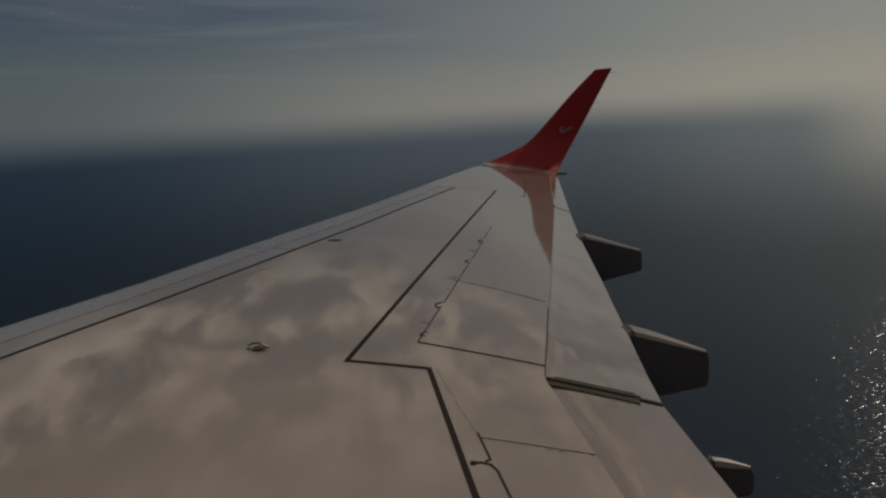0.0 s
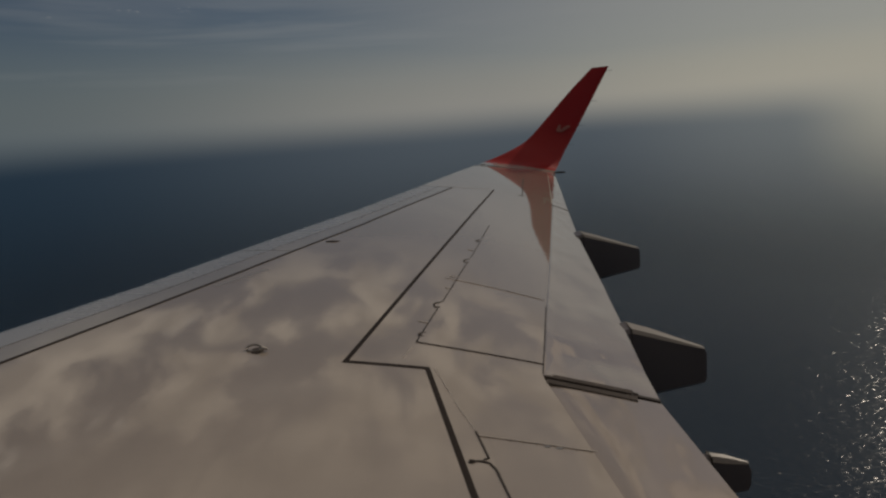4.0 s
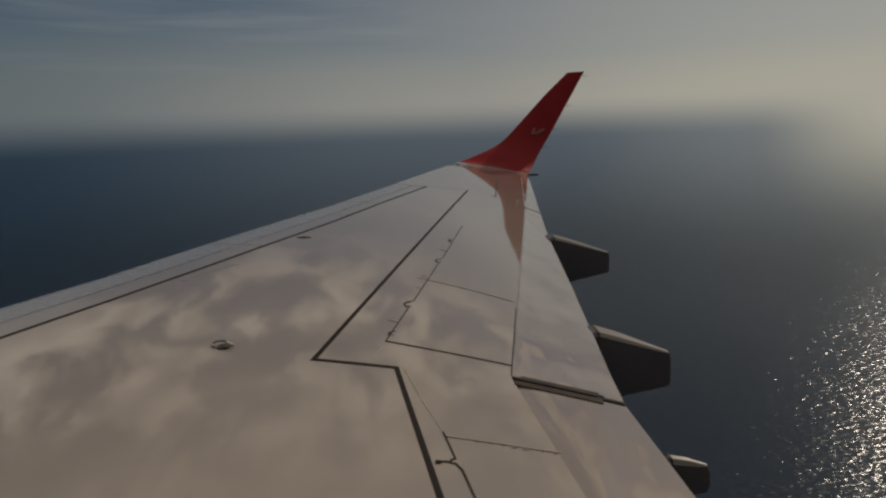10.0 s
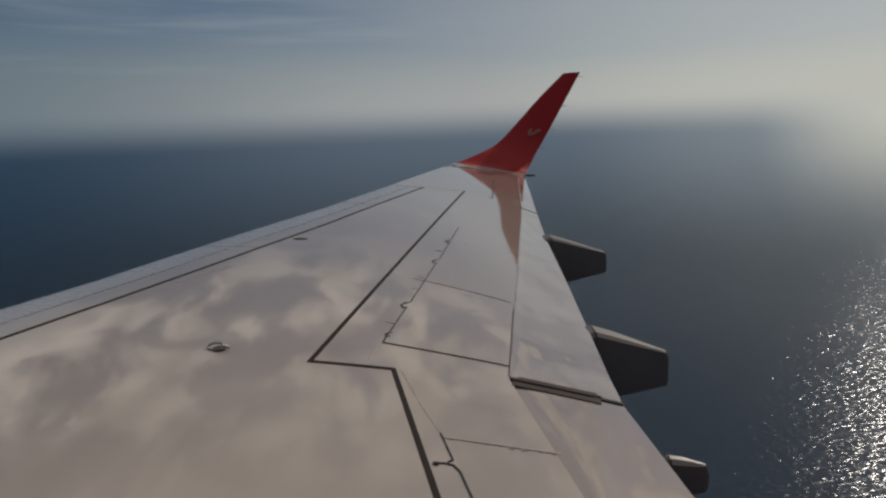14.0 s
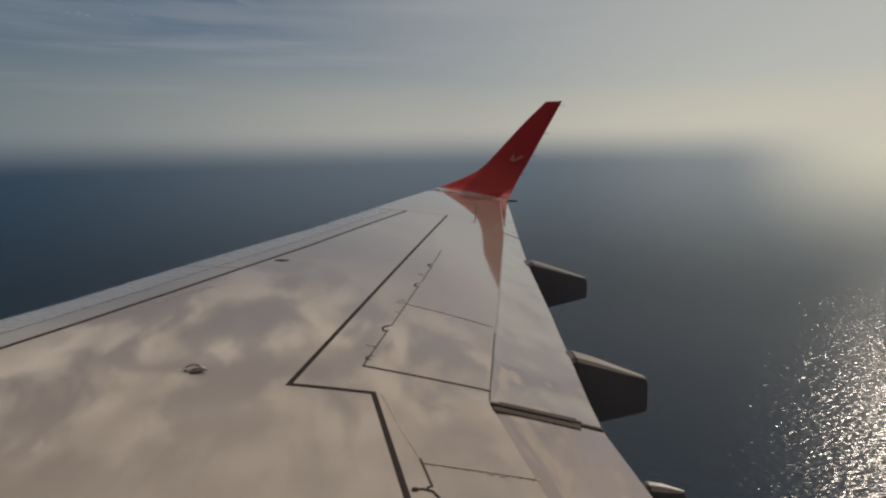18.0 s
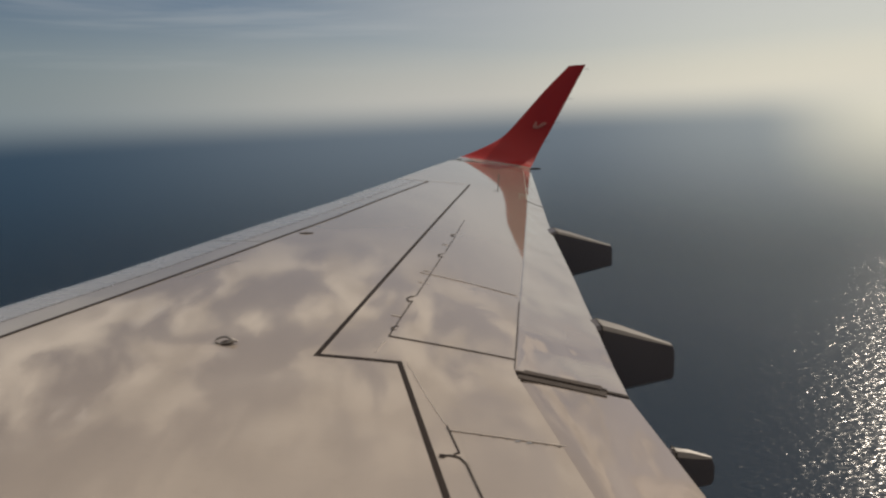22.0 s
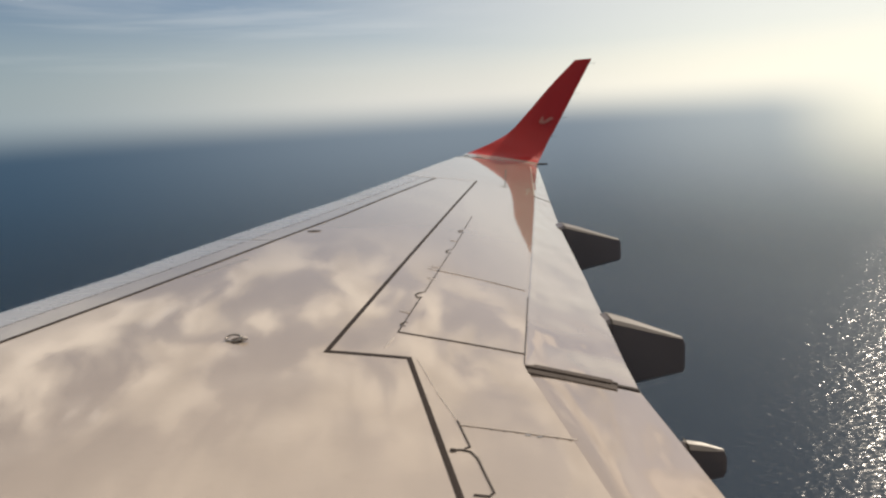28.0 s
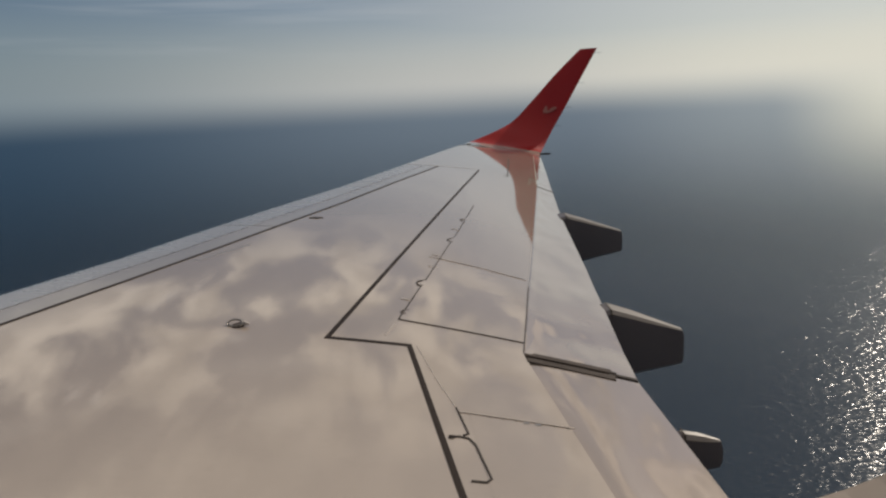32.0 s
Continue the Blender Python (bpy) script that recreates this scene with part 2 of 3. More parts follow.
def sea_water():
    """Wind-ruffled water; the sheet turns transparent towards its rim, showing the haze painted in the sky."""
    m, tree, bsdf = base_material("sea_water")
    bsdf.inputs["Base Color"].default_value = (0.017, 0.027, 0.042, 1)
    bsdf.inputs["IOR"].default_value = 1.33
    bsdf.inputs["Roughness"].default_value = 0.17
    bsdf.inputs["Specular IOR Level"].default_value = 0.26
    swell = node(tree, "ShaderNodeTexNoise", Scale=0.022, Detail=2.0, Roughness=0.5)
    tree.links.new(place(tree, (0.6, 1.3, 1)), swell.inputs["Vector"])
    chop = node(tree, "ShaderNodeTexNoise", Scale=0.18, Detail=1.7, Roughness=0.5, Distortion=0.25)
    crests = tree.nodes.new("ShaderNodeMapping")
    crests.inputs["Scale"].default_value = (0.50, 1.34, 1)
    tree.links.new(place(tree, turn=10), crests.inputs[0])
    tree.links.new(crests.outputs[0], chop.inputs["Vector"])
    high = maths(tree, "ADD", maths(tree, "MULTIPLY", swell.outputs[0], 0.8), maths(tree, "MULTIPLY", chop.outputs[0], 1.5))
    b = node(tree, "ShaderNodeBump", Strength=0.84, Distance=1.0)
    tree.links.new(high, b.inputs["Height"])
    tree.links.new(b.outputs[0], bsdf.inputs["Normal"])
    # far water gives way to the haze colour painted in the world
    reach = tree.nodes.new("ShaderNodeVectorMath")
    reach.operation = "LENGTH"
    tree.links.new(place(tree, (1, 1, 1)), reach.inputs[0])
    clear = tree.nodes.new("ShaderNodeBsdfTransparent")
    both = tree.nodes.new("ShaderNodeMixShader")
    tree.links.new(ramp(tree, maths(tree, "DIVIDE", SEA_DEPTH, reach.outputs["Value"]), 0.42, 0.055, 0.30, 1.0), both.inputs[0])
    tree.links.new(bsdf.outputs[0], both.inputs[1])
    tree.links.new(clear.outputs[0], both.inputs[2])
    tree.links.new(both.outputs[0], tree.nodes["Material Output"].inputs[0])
    return m


# ---- mesh helpers ----
def part(name, bm, material, parent=None, label="", smooth=False):
    bmesh.ops.recalc_face_normals(bm, faces=bm.faces)
    me = bpy.data.meshes.new(name)
    bm.to_mesh(me)
    bm.free()
    me.materials.append(material)
    if smooth:
        me.shade_smooth()
        me.set_sharp_from_angle(angle=radians(-15))
    ob = new(name, me)
    ob.parent = parent
    if label:
        tagged(ob, label)
    return ob


def skin_z(x, y):
    """Height of the wing's upper skin: dihedral, incidence and camber."""
    flat = max(0.0, min(1.0, (y - 3.2) / 1.3)) * max(0.0, min(1.0, (9.5 - y) / 3.0))
    return -1.424 + math.tan(radians(2.8)) * y - math.tan(radians(9)) * x - 0.0225 * (x + 0.445) ** 2 - 0.045 * max(0.0, x - 0.2) * flat * flat * (3 - 2 * flat)


def curve(ys, xs):
    return lambda y: float(np.interp(y, ys, xs)) if y >= ys[0] else xs[0] + (y - ys[0]) * (xs[1] - xs[0]) / (ys[1] - ys[0])


lead = curve((3.30, 3.94, 4.98, 6.71, 8.38, 9.34, 10.59, 11.32, 12.10), (-2.86, -2.51, -2.07, -1.33, -0.755, -0.445, -0.055, 0.18, 0.52))
slat_line = curve((2.84, 3.80, 5.82, 8.61), (-2.455, -1.982, -1.14, -0.153))
hinge = curve((0.2, 2.77, 3.83, 5.14, 7.86, 11.4), (0.80, 0.335, 0.518, 0.752, 1.225, 1.72))
trail = curve((0.2, 1.87, 2.63, 3.32, 4.61, 6.40, 8.50, 11.41, 12.10), (1.08, 0.957, 0.891, 0.963, 1.11, 1.275, 1.515, 1.875, 1.965))


def top_z(x, y):
    """Upper skin with its rounded nose."""
    nose = 0.012 * (trail(y) - lead(y)) + 0.02
    front = max(0.0, min(1.0, (x - lead(y)) / (2.2 * nose)))
    out = max(0.0, min(1.0, (y - 2.829 + 0.215 * x) / 0.4))
    aft = max(0.0, min(1.0, (x - hinge(y)) / 0.32))
    droop = 0.0208 * aft * (2 - aft) * out * out * (3 - 2 * out)
    return skin_z(x, y) - droop - nose * (1 - math.sqrt(1 - (1 - front) ** 2))


def grid_shell(rows, depth=0.03):
    """A closed sheet over rows of (x, y, z), thickened downwards."""
    bm = bmesh.new()
    n = len(rows[0])
    top = [[bm.verts.new(p) for p in row] for row in rows]
    low = [[bm.verts.new((p[0], p[1], p[2] - depth)) for p in row] for row in rows]
    for i in range(len(rows) - 1):
        for j in range(n - 1):
            bm.faces.new((top[i][j], top[i + 1][j], top[i + 1][j + 1], top[i][j + 1]))
            bm.faces.new((low[i][j], low[i][j + 1], low[i + 1][j + 1], low[i + 1][j]))
    for i in range(len(rows) - 1):
        for j in (0, n - 1):
            bm.faces.new((top[i][j], low[i][j], low[i + 1][j], top[i + 1][j]))
    for j in range(n - 1):
        for i in (0, len(rows) - 1):
            bm.faces.new((top[i][j], top[i][j + 1], low[i][j + 1], low[i][j]))
    return bm


def skin_panel(xa, xb, start, end, ny, nx, lift=0.0, depth=0.03, nose=False):
    """Panel between two chord lines. start, end: the span of its ends at the front and the rear edge."""
    rows = []
    for i in range(ny + 1):
        u, row = i / ny, []
        for j in range(nx + 1):
            v = j / nx
            if nose:
                v = v * v
            y = (start[0] * (1 - v) + start[1] * v) * (1 - u) + (end[0] * (1 - v) + end[1] * v) * u
            x = xa(y) * (1 - v) + xb(y) * v
            row.append((x, y, top_z(x, y) + lift))
        rows.append(row)
    return grid_shell(rows, depth)


def plate(corners, lift, nu=6, nv=6, depth=0.006):
    """Panel with four straight edges, lying on the skin."""
    a, b, c, d = [Vector(p) for p in corners]
    rows = []
    for i in range(nu + 1):
        u, row = i / nu, []
        for j in range(nv + 1):
            v = j / nv
            p = (a * (1 - v) + b * v) * (1 - u) + (d * (1 - v) + c * v) * u
            row.append((p.x, p.y, top_z(p.x, p.y) + lift))
        rows.append(row)
    return grid_shell(rows, depth)


def strip(points, width, lift=0.0015, depth=0.003, step=0.12):
    """Band along a line over the skin, mitred at its bends."""
    pts = [Vector(p) for p in points]
    line = []
    for a, b in zip(pts, pts[1:]):
        n = max(1, int((b - a).length / step))
        line += [a.lerp(b, k / n) for k in range(n)]
    line.append(pts[-1])
    rows = []
    for i, p in enumerate(line):
        d0 = (p - line[i - 1]).normalized() if i else None
        d1 = (line[i + 1] - p).normalized() if i + 1 < len(line) else None
        d0, d1 = d0 or d1, d1 or d0
        way = (d0 + d1).normalized()
        side = Vector((way.y, -way.x)) * (width / 2 / max(0.35, way.dot(d1)))
        rows.append([(q.x, q.y, top_z(q.x, q.y) + lift) for q in (p - side, p + side)])
    return grid_shell(rows, depth)


def tube(points, radius, sides=8, closed=False):
    """Round bar through points."""
    bm = bmesh.new()
    pts = [Vector(p) for p in points]
    rings = []
    for i, p in enumerate(pts):
        a = pts[i - 1] if (i or closed) else p
        b = pts[(i + 1) % len(pts)] if (i + 1 < len(pts) or closed) else p
        way = (b - a).normalized()
        u = way.orthogonal().normalized() if not rings else (last - way * last.dot(way)).normalized()
        last, w = u, way.cross(u)
        r = radius[i] if isinstance(radius, (list, tuple)) else radius
        rings.append([bm.verts.new(p + (u * math.cos(k * math.tau / sides) + w * math.sin(k * math.tau / sides)) * r) for k in range(sides)])
    pairs = list(zip(rings, rings[1:])) + ([(rings[-1], rings[0])] if closed else [])
    for r0, r1 in pairs:
        for k in range(sides):
            bm.faces.new((r0[k], r0[(k + 1) % sides], r1[(k + 1) % sides], r1[k]))
    if not closed:
        bm.faces.new(rings[0]), bm.faces.new(rings[-1])
    return bm


def lofted(rings):
    """Closed skin over rings of points."""
    bm = bmesh.new()
    vs = [[bm.verts.new(p) for p in ring] for ring in rings]
    n = len(vs[0])
    for r0, r1 in zip(vs, vs[1:]):
        for k in range(n):
            bm.faces.new((r0[k], r0[(k + 1) % n], r1[(k + 1) % n], r1[k]))
    bm.faces.new(vs[0]), bm.faces.new(vs[-1])
    return bm


# ---- sea ----
def build_sea():
    bm = bmesh.new()
    bmesh.ops.create_circle(bm, cap_ends=True, radius=4900, segments=160)
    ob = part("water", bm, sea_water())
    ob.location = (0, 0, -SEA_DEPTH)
    tagged(ob, "dark blue wind-ruffled sea glittering in the sun", "sea", kind="structure")


build_sea()


# ---- wing ----
wing = tagged(new("aircraft_wing"), "white jet airliner wing with black walkway lines and a red winglet", "wing")


def build_skin():
    gap = 0.006
    # underside and inner box
    rows_low = []
    for i in range(41):
        y = -0.6 + 12.44 * i / 40
        c = trail(y) - lead(y)
        row = []
        for j in range(15):
            v = (j / 14) ** 1.6
            x = lead(y) + 0.02 + (c - 0.03) * v
            row.append((x, y, top_z(x, y) - 0.035 - 0.42 * c * (math.sqrt(v) * (1 - v)) * 0.62))
        rows_low.append(row)
    part("lower_skin", grid_shell(rows_low, 0.02), CAVITY, wing, "dark inner box of the wing", True)

    def seam(y):
        return slat_line(y) * 0.62 + lead(y) * 0.38

    spans = ((-0.6, 4.86), (4.872, 7.0), (7.012, 8.60))
    for a, b in spans:
        s = part("slat", skin_panel(lead, seam, (a, a), (b, b), 24, 12, 0.0, 0.02, True), SLAT, wing, "bare metal leading edge slat", True)
        part("slat_back", skin_panel(lambda y: seam(y) + 0.002, lambda y: slat_line(y) - gap, (a, a), (b, b), 24, 4, 0.0, 0.02), SLAT_BACK, s, "grey painted rear part", True)
        part("slat_seam", strip([(seam(y), y) for y in np.linspace(a + 0.02, b - 0.05, 9)], 0.004), SEAL, s)
        part("slat_gap", strip([(slat_line(y) + 0.004, y) for y in np.linspace(a, b, 9)], 0.026, 0.003), BLACK, wing, "dark gap behind the slat")
    part("upper_skin", skin_panel(lambda y: slat_line(y) + gap, lambda y: hinge(y) - gap, (-0.6, -0.6), (8.62, 8.62), 220, 64), WING, wing, "glossy off-white upper wing skin", True)
    part("tip_skin", skin_panel(lead, lambda y: hinge(y) - gap, (8.625, 8.625), (11.86, 11.86), 70, 40, nose=True), WING, wing, "", True)
    part("tip_joint", strip([(lead(8.62) + 0.35, 8.62), (0.42, 8.72)], 0.008), FAINT, wing)


def build_flaps():
    # the inboard flap's nose dips under the panel before it
    rows = []
    for i in range(33):
        u, row = i / 32, []
        for j in range(25):
            v = (j / 24) ** 1.4
            y = -0.6 * (1 - u) + (2.741 * (1 - v) + 2.612 * v) * u
            x = (hinge(y) - 0.02) * (1 - v) + trail(y) * v
            row.append((x, y, top_z(x, y) - 0.003 - 0.009 * max(0.0, 1 - v / 0.30) ** 2))
        rows.append(row)
    inner = part("inboard_flap", grid_shell(rows), FLAP, wing, "off-white inboard flap, retracted", True)
    outer = part("outboard_flap", skin_panel(lambda y: hinge(y) + 0.002, trail, (2.773, 2.644), (8.06, 7.93), 120, 32, -0.002), FLAP, wing, "off-white outboard flap, retracted", True)
    aileron = part("aileron", skin_panel(lambda y: hinge(y) + 0.002, trail, (8.085, 7.955), (11.86, 11.86), 30, 16), FLAP, wing, "", True)
    # slot between the flaps, with a worn seal band on either side of it

    def beside(off, v0, v1):
        return [(0.335 + 0.600 * v + 0.21 * off, 2.757 - 0.129 * v + 0.978 * off) for v in (v0, (v0 + v1) / 2, v1)]

    part("flap_slot", strip(beside(0, 0.0, 0.94), 0.060, -0.014, 0.02), CAVITY, wing, "dark open slot between the flaps")
    part("end_seal", strip(beside(0.030, 0.0, 0.72), 0.038, 0.004, 0.014, 0.05), RUBBER, outer, "worn grey-brown rubber seal")
    part("end_seal", strip(beside(-0.031, 0.02, 0.75), 0.042, 0.003, 0.014, 0.05), RUBBER, inner, "worn grey-brown rubber seal")
    # black strips laid on the skin as the slot's dark end, past the seals
    part("slot_end", strip(beside(0.0, 0.70, 0.93), 0.022, 0.003, 0.02), BLACK, outer, "black strip for the dark open end of the slot")
    part("slot_end", strip(beside(0.016, 0.71, 0.76), 0.018, 0.006, 0.01), BLACK, outer, "black strip for the dark open end of the slot")
    part("hinge_seam", strip([(hinge(y) - 0.006, y) for y in np.linspace(3.62, 8.0, 14)], 0.008), FAINT, outer)
    rows = []
    for k in range(25):
        y = 2.782 + (7.82 - 2.782) * k / 24
        x0 = hinge(y) - 0.008
        x1 = x0 + 0.055
        rows.append([(x0, y, top_z(x0, y) + 0.002), (x0 + 0.012, y, top_z(x0, y) + 0.003), (x1, y, top_z(x1, y) + 0.004)])
    part("cove_lip", grid_shell(rows, 0.02), FLAP, wing, "pale raised lip over the flap hinge")
    part("cove_seam", strip([(0.334, 2.80), (0.510, 3.83)], 0.006, 0.004), SEAL, wing)
    part("aileron_gap", strip([(1.262, 8.085), (1.475, 7.945)], 0.022, 0.001), SEAL, aileron)
    part("aileron_seam", strip([(hinge(y), y) for y in np.linspace(8.2, 11.4, 8)], 0.012), FAINT, aileron)
    part("tip_seam", strip([(0.879, 8.484), (1.119, 10.404)], 0.014), SEAL, wing)
    part("tip_latch", strip([(0.82, 8.50), (0.90, 8.47)], 0.03), SEAL, wing)


def build_spoilers():
    # outboard pair, with the hinge line and its brackets
    a, b, c = Vector((-0.351, 3.069)), Vector((-0.143, 4.165)), Vector((0.257, 6.218))
    for corners in (((-0.345, 3.075), (0.325, 2.925), (0.480, 3.955), (-0.143, 4.215)), ((-0.135, 4.245), (0.484, 3.985), (0.860, 6.02), (0.262, 6.215))):
        part("spoiler", plate(corners, 0.003, 10, 8), WING, wing, "off-white spoiler panel lying flush", True)
    part("spoiler_edge", strip([(-0.352, 3.069), (0.35, 2.912)], 0.007, 0.0045), SEAL, wing)
    part("spoiler_edge", strip([(-0.20, 4.265), (0.515, 3.970)], 0.004, 0.0045), FAINT, wing)
    hinge_line = ([(-0.352, 3.069), (-0.238, 3.634)], [(-0.213, 3.74), (-0.018, 4.735)], [(0.012, 4.87), (0.13, 5.50)], [(0.145, 5.60), (0.257, 6.218)])
    for pts in hinge_line:
        part("hinge_line", strip(pts, 0.008, 0.0045), SEAL, wing)
    for x, y, s in ((-0.238, 3.70, 0.8), (-0.016, 4.79, 0.8), (0.115, 5.52, 0.7), (-0.325, 3.19, 0.45)):
        hook = [(x + 0.012, y - 0.075 * s), (x - 0.03 * s, y - 0.085 * s), (x - 0.045 * s, y - 0.02 * s), (x - 0.02 * s, y + 0.02 * s), (x + 0.022, y + 0.05 * s)]
        part("hinge_bracket", strip(hook, 0.008 * s + 0.003, 0.005), SEAL, wing, "dark hinge bracket")
    for x, y in ((-0.13, 4.02), (-0.10, 4.30), (0.06, 5.12), (-0.29, 3.36)):
        part("fastener_or_glint", strip([(x - 0.07, y + 0.02), (x, y)], 0.010, 0.0045), FAINT, wing)
    # inboard spoiler
    part("spoiler", plate(((0.12, 1.3), (0.52, 1.3), (0.40, 2.135), (0.012, 2.172)), 0.001, 8, 8), WING, wing, "off-white spoiler panel lying flush", True)
    part("spoiler_edge", strip([(-0.034, 2.183), (0.46, 2.141)], 0.004, 0.0045), FAINT, wing)
    part("hinge_line", strip([(-0.043, 2.215), (-0.034, 2.183), (0.003, 2.035), (-0.020, 2.02)], 0.006, 0.0045), SEAL, wing)
    part("hinge_line", strip([(-0.075, 2.003), (-0.035, 2.012), (0.003, 2.003), (0.027, 1.967), (0.075, 1.775), (0.055, 1.755), (0.0, 1.757)], 0.007, 0.0045), SEAL, wing)
    part("hinge_bracket", strip([(-0.078, 2.003), (-0.055, 2.004)], 0.016, 0.006), BLACK, wing, "dark hinge bracket")
    part("hinge_line", strip([(-0.235, 2.76), (-0.15, 2.50)], 0.003, 0.002), FAINT, wing)
    part("hinge_line", strip([(-0.14, 2.46), (-0.05, 2.23)], 0.003, 0.002), FAINT, wing)
    part("panel_edge", strip([(-0.41, 2.86), (-0.37, 3.00)], 0.008, 0.002), FAINT, wing)
    # two bright plates added to stand for glints along the spoiler edge
    for x in (0.253, 0.302):
        part("fastener_or_glint", strip([(x - 0.011, 2.166 - 0.085 * x), (x + 0.011, 2.166 - 0.085 * x)], 0.006, 0.0048), SLAT, wing, "small bright plate standing for a glint on the fasteners")
    for k in range(7):
        x = 0.10 + k * 0.055
        bm = bmesh.new()
        bmesh.ops.create_cone(bm, cap_ends=True, segments=10, radius1=0.0035, radius2=0.003, depth=0.003, matrix=Matrix.Translation((x, 2.165 - 0.085 * k * 0.055, top_z(x, 2.15) + 0.004)))
        part("screw", bm, STEEL, wing)


def build_markings():
    part("walkway_line", strip([(0.474, 8.708), (-0.708, 2.783), (-0.275, 2.760), (-0.048, 1.738), (0.31, 0.2), (0.45, -0.5)], 0.027, 0.002), BLACK, wing, "black painted walkway line with a sharp bend")
    # tie-down ring in its shallow dish
    x, y = -1.215, 2.868
    z = top_z(x, y)
    bm = bmesh.new()
    bmesh.ops.create_cone(bm, cap_ends=True, segments=24, radius1=0.036, radius2=0.032, depth=0.008, matrix=Matrix.Translation((x + 0.01, y, z + 0.002)))
    dish = part("tie_down_fitting", bm, RUBBER, wing, "small dark tie-down ring on the wing")
    ring = [(x + 0.040 * math.cos(a) - 0.006, y + 0.016 * math.sin(a), z + 0.016 + 0.013 * math.sin(a)) for a in (k * math.tau / 20 for k in range(20))]
    part("ring", tube(ring, 0.0055, 8, True), STEEL, dish, "", True)
    part("lug", tube([(x + 0.02, y - 0.01, z), (x + 0.05, y - 0.006, z + 0.014), (x + 0.07, y, z + 0.004)], [0.012, 0.013, 0.006]), STEEL, dish, "", True)
    # small cap behind the slat
    part("fuel_vent_cap", plate(((-1.33, 5.178), (-1.26, 5.168), (-1.205, 5.205), (-1.275, 5.212)), 0.007, 2, 2, 0.009), SEAL, wing, "small dark oval cap")
    part("doubler_plate", strip([(-1.85, 3.90), (-1.60, 4.315)], 0.05, 0.0012), SMEAR, wing)


def build_winglet():
    # leading and trailing edge of the blended winglet, from its foot to its tip
    le = [Vector(p) for p in ((0.400, 11.72, -0.900), (0.580, 12.03, -0.888), (1.086, 12.33, -0.744), (1.509, 12.62, -0.565), (1.938, 12.78, -0.194), (2.495, 12.90, 0.336), (3.057, 13.00, 0.816))]
    te = [Vector(p) for p in ((1.920, 11.72, -1.290), (1.968, 12.03, -1.262), (2.099, 12.33, -1.150), (2.325, 12.62, -0.859), (2.597, 12.78, -0.486), (2.983, 12.90, 0.112), (3.428, 13.00, 0.818))]

    def along(pts, s):
        i = min(len(pts) - 2, int(s))
        t = s - i
        p0, p1, p2, p3 = pts[max(0, i - 1)], pts[i], pts[i + 1], pts[min(len(pts) - 1, i + 2)]
        return 0.5 * ((2 * p1) + (p2 - p0) * t + (2 * p0 - 5 * p1 + 4 * p2 - p3) * t * t + (3 * p1 - p0 - 3 * p2 + p3) * t ** 3)

    def skin_point(s, j):
        p, q = along(le, s), along(te, s)
        chord = q - p
        hi, lo = min(6, s + 0.1), max(0, s - 0.1)
        nrm = ((along(le, hi) + along(te, hi)) - (along(le, lo) + along(te, lo))).cross(chord).normalized()
        nrm = nrm if nrm.z - nrm.y > 0 else -nrm
        ang = j * math.tau / 24
        v = 0.5 - 0.5 * math.cos(ang)
        w = (0.004 + 0.041 * min(1.0, s / 2)) * chord.length * math.sqrt(max(v, 0)) * (1 - v) * 1.6
        return p + chord * v + nrm * (w * ((math.sin(ang) > 1e-6) - (math.sin(ang) < -1e-6)))

    def foot(j):
        """Where along the sweep the red paint begins: later at the trailing edge."""
        return 0.62 + 0.55 * (0.5 - 0.5 * math.cos(j * math.tau / 24))

    part("tip_fairing", lofted([[skin_point(foot(j) * k / 9 - (0.004 if k == 9 else 0), j) for j in range(24)] for k in range(10)]), WING, wing, "off-white curved foot of the winglet", True)
    winglet = part("winglet", lofted([[skin_point(foot(j) + (6 - foot(j)) * k / 26, j) for j in range(24)] for k in range(27)]), RED, wing, "red blended winglet with a pale emblem", True)
    # emblem: plain pale shapes on the inboard face
    centre, up, right = Vector((2.268, 12.74, -0.414)), Vector((0.42, 0.10, 0.45)).normalized(), Vector((0.93, 0.0, -0.30)).normalized()
    for pts in (((-0.10, 0.07), (-0.06, 0.09), (-0.02, 0.0), (0.03, -0.01), (0.10, 0.06), (0.12, 0.03), (0.05, -0.07), (-0.04, -0.09), (-0.08, -0.04)), ((0.02, 0.03), (0.07, 0.11), (0.13, 0.12), (0.15, 0.08), (0.07, 0.02))):
        bm = bmesh.new()
        out = Vector((0.0, -0.034, 0.010))
        f = [bm.verts.new(centre + right * p[0] + up * p[1] + out) for p in pts]
        g = [bm.verts.new(centre + right * p[0] + up * p[1] + out * 0.3) for p in pts]
        bm.faces.new(f), bm.faces.new(g)
        for i in range(len(f)):
            bm.faces.new((f[i], f[i - 1], g[i - 1], g[i]))
        part("emblem", bm, PALE, winglet, "worn pale emblem")
    # static discharger and the lamp at the tip's leading edge
    part("static_wick", tube([(1.93, 11.95, -1.27), (2.04, 11.98, -1.275), (2.17, 12.0, -1.285)], [0.012, 0.022, 0.016]), BLACK, wing, "black static discharger")
    for s in (3.3, 4.2, 5.0, 5.8):
        p = along(te, s)
        part("static_wick", tube([p, p + Vector((0.07, 0, 0.0)), p + Vector((0.14, 0.01, -0.01))], [0.004, 0.0035, 0.0025], 6), BLACK, winglet, "thin black static discharger")
    rings = []
    for k in range(9):
        t = k / 8
        y = 11.35 + 0.75 * t
        w = 0.05 * math.sin(math.pi * min(1, 0.15 + t * 0.8)) + 0.008
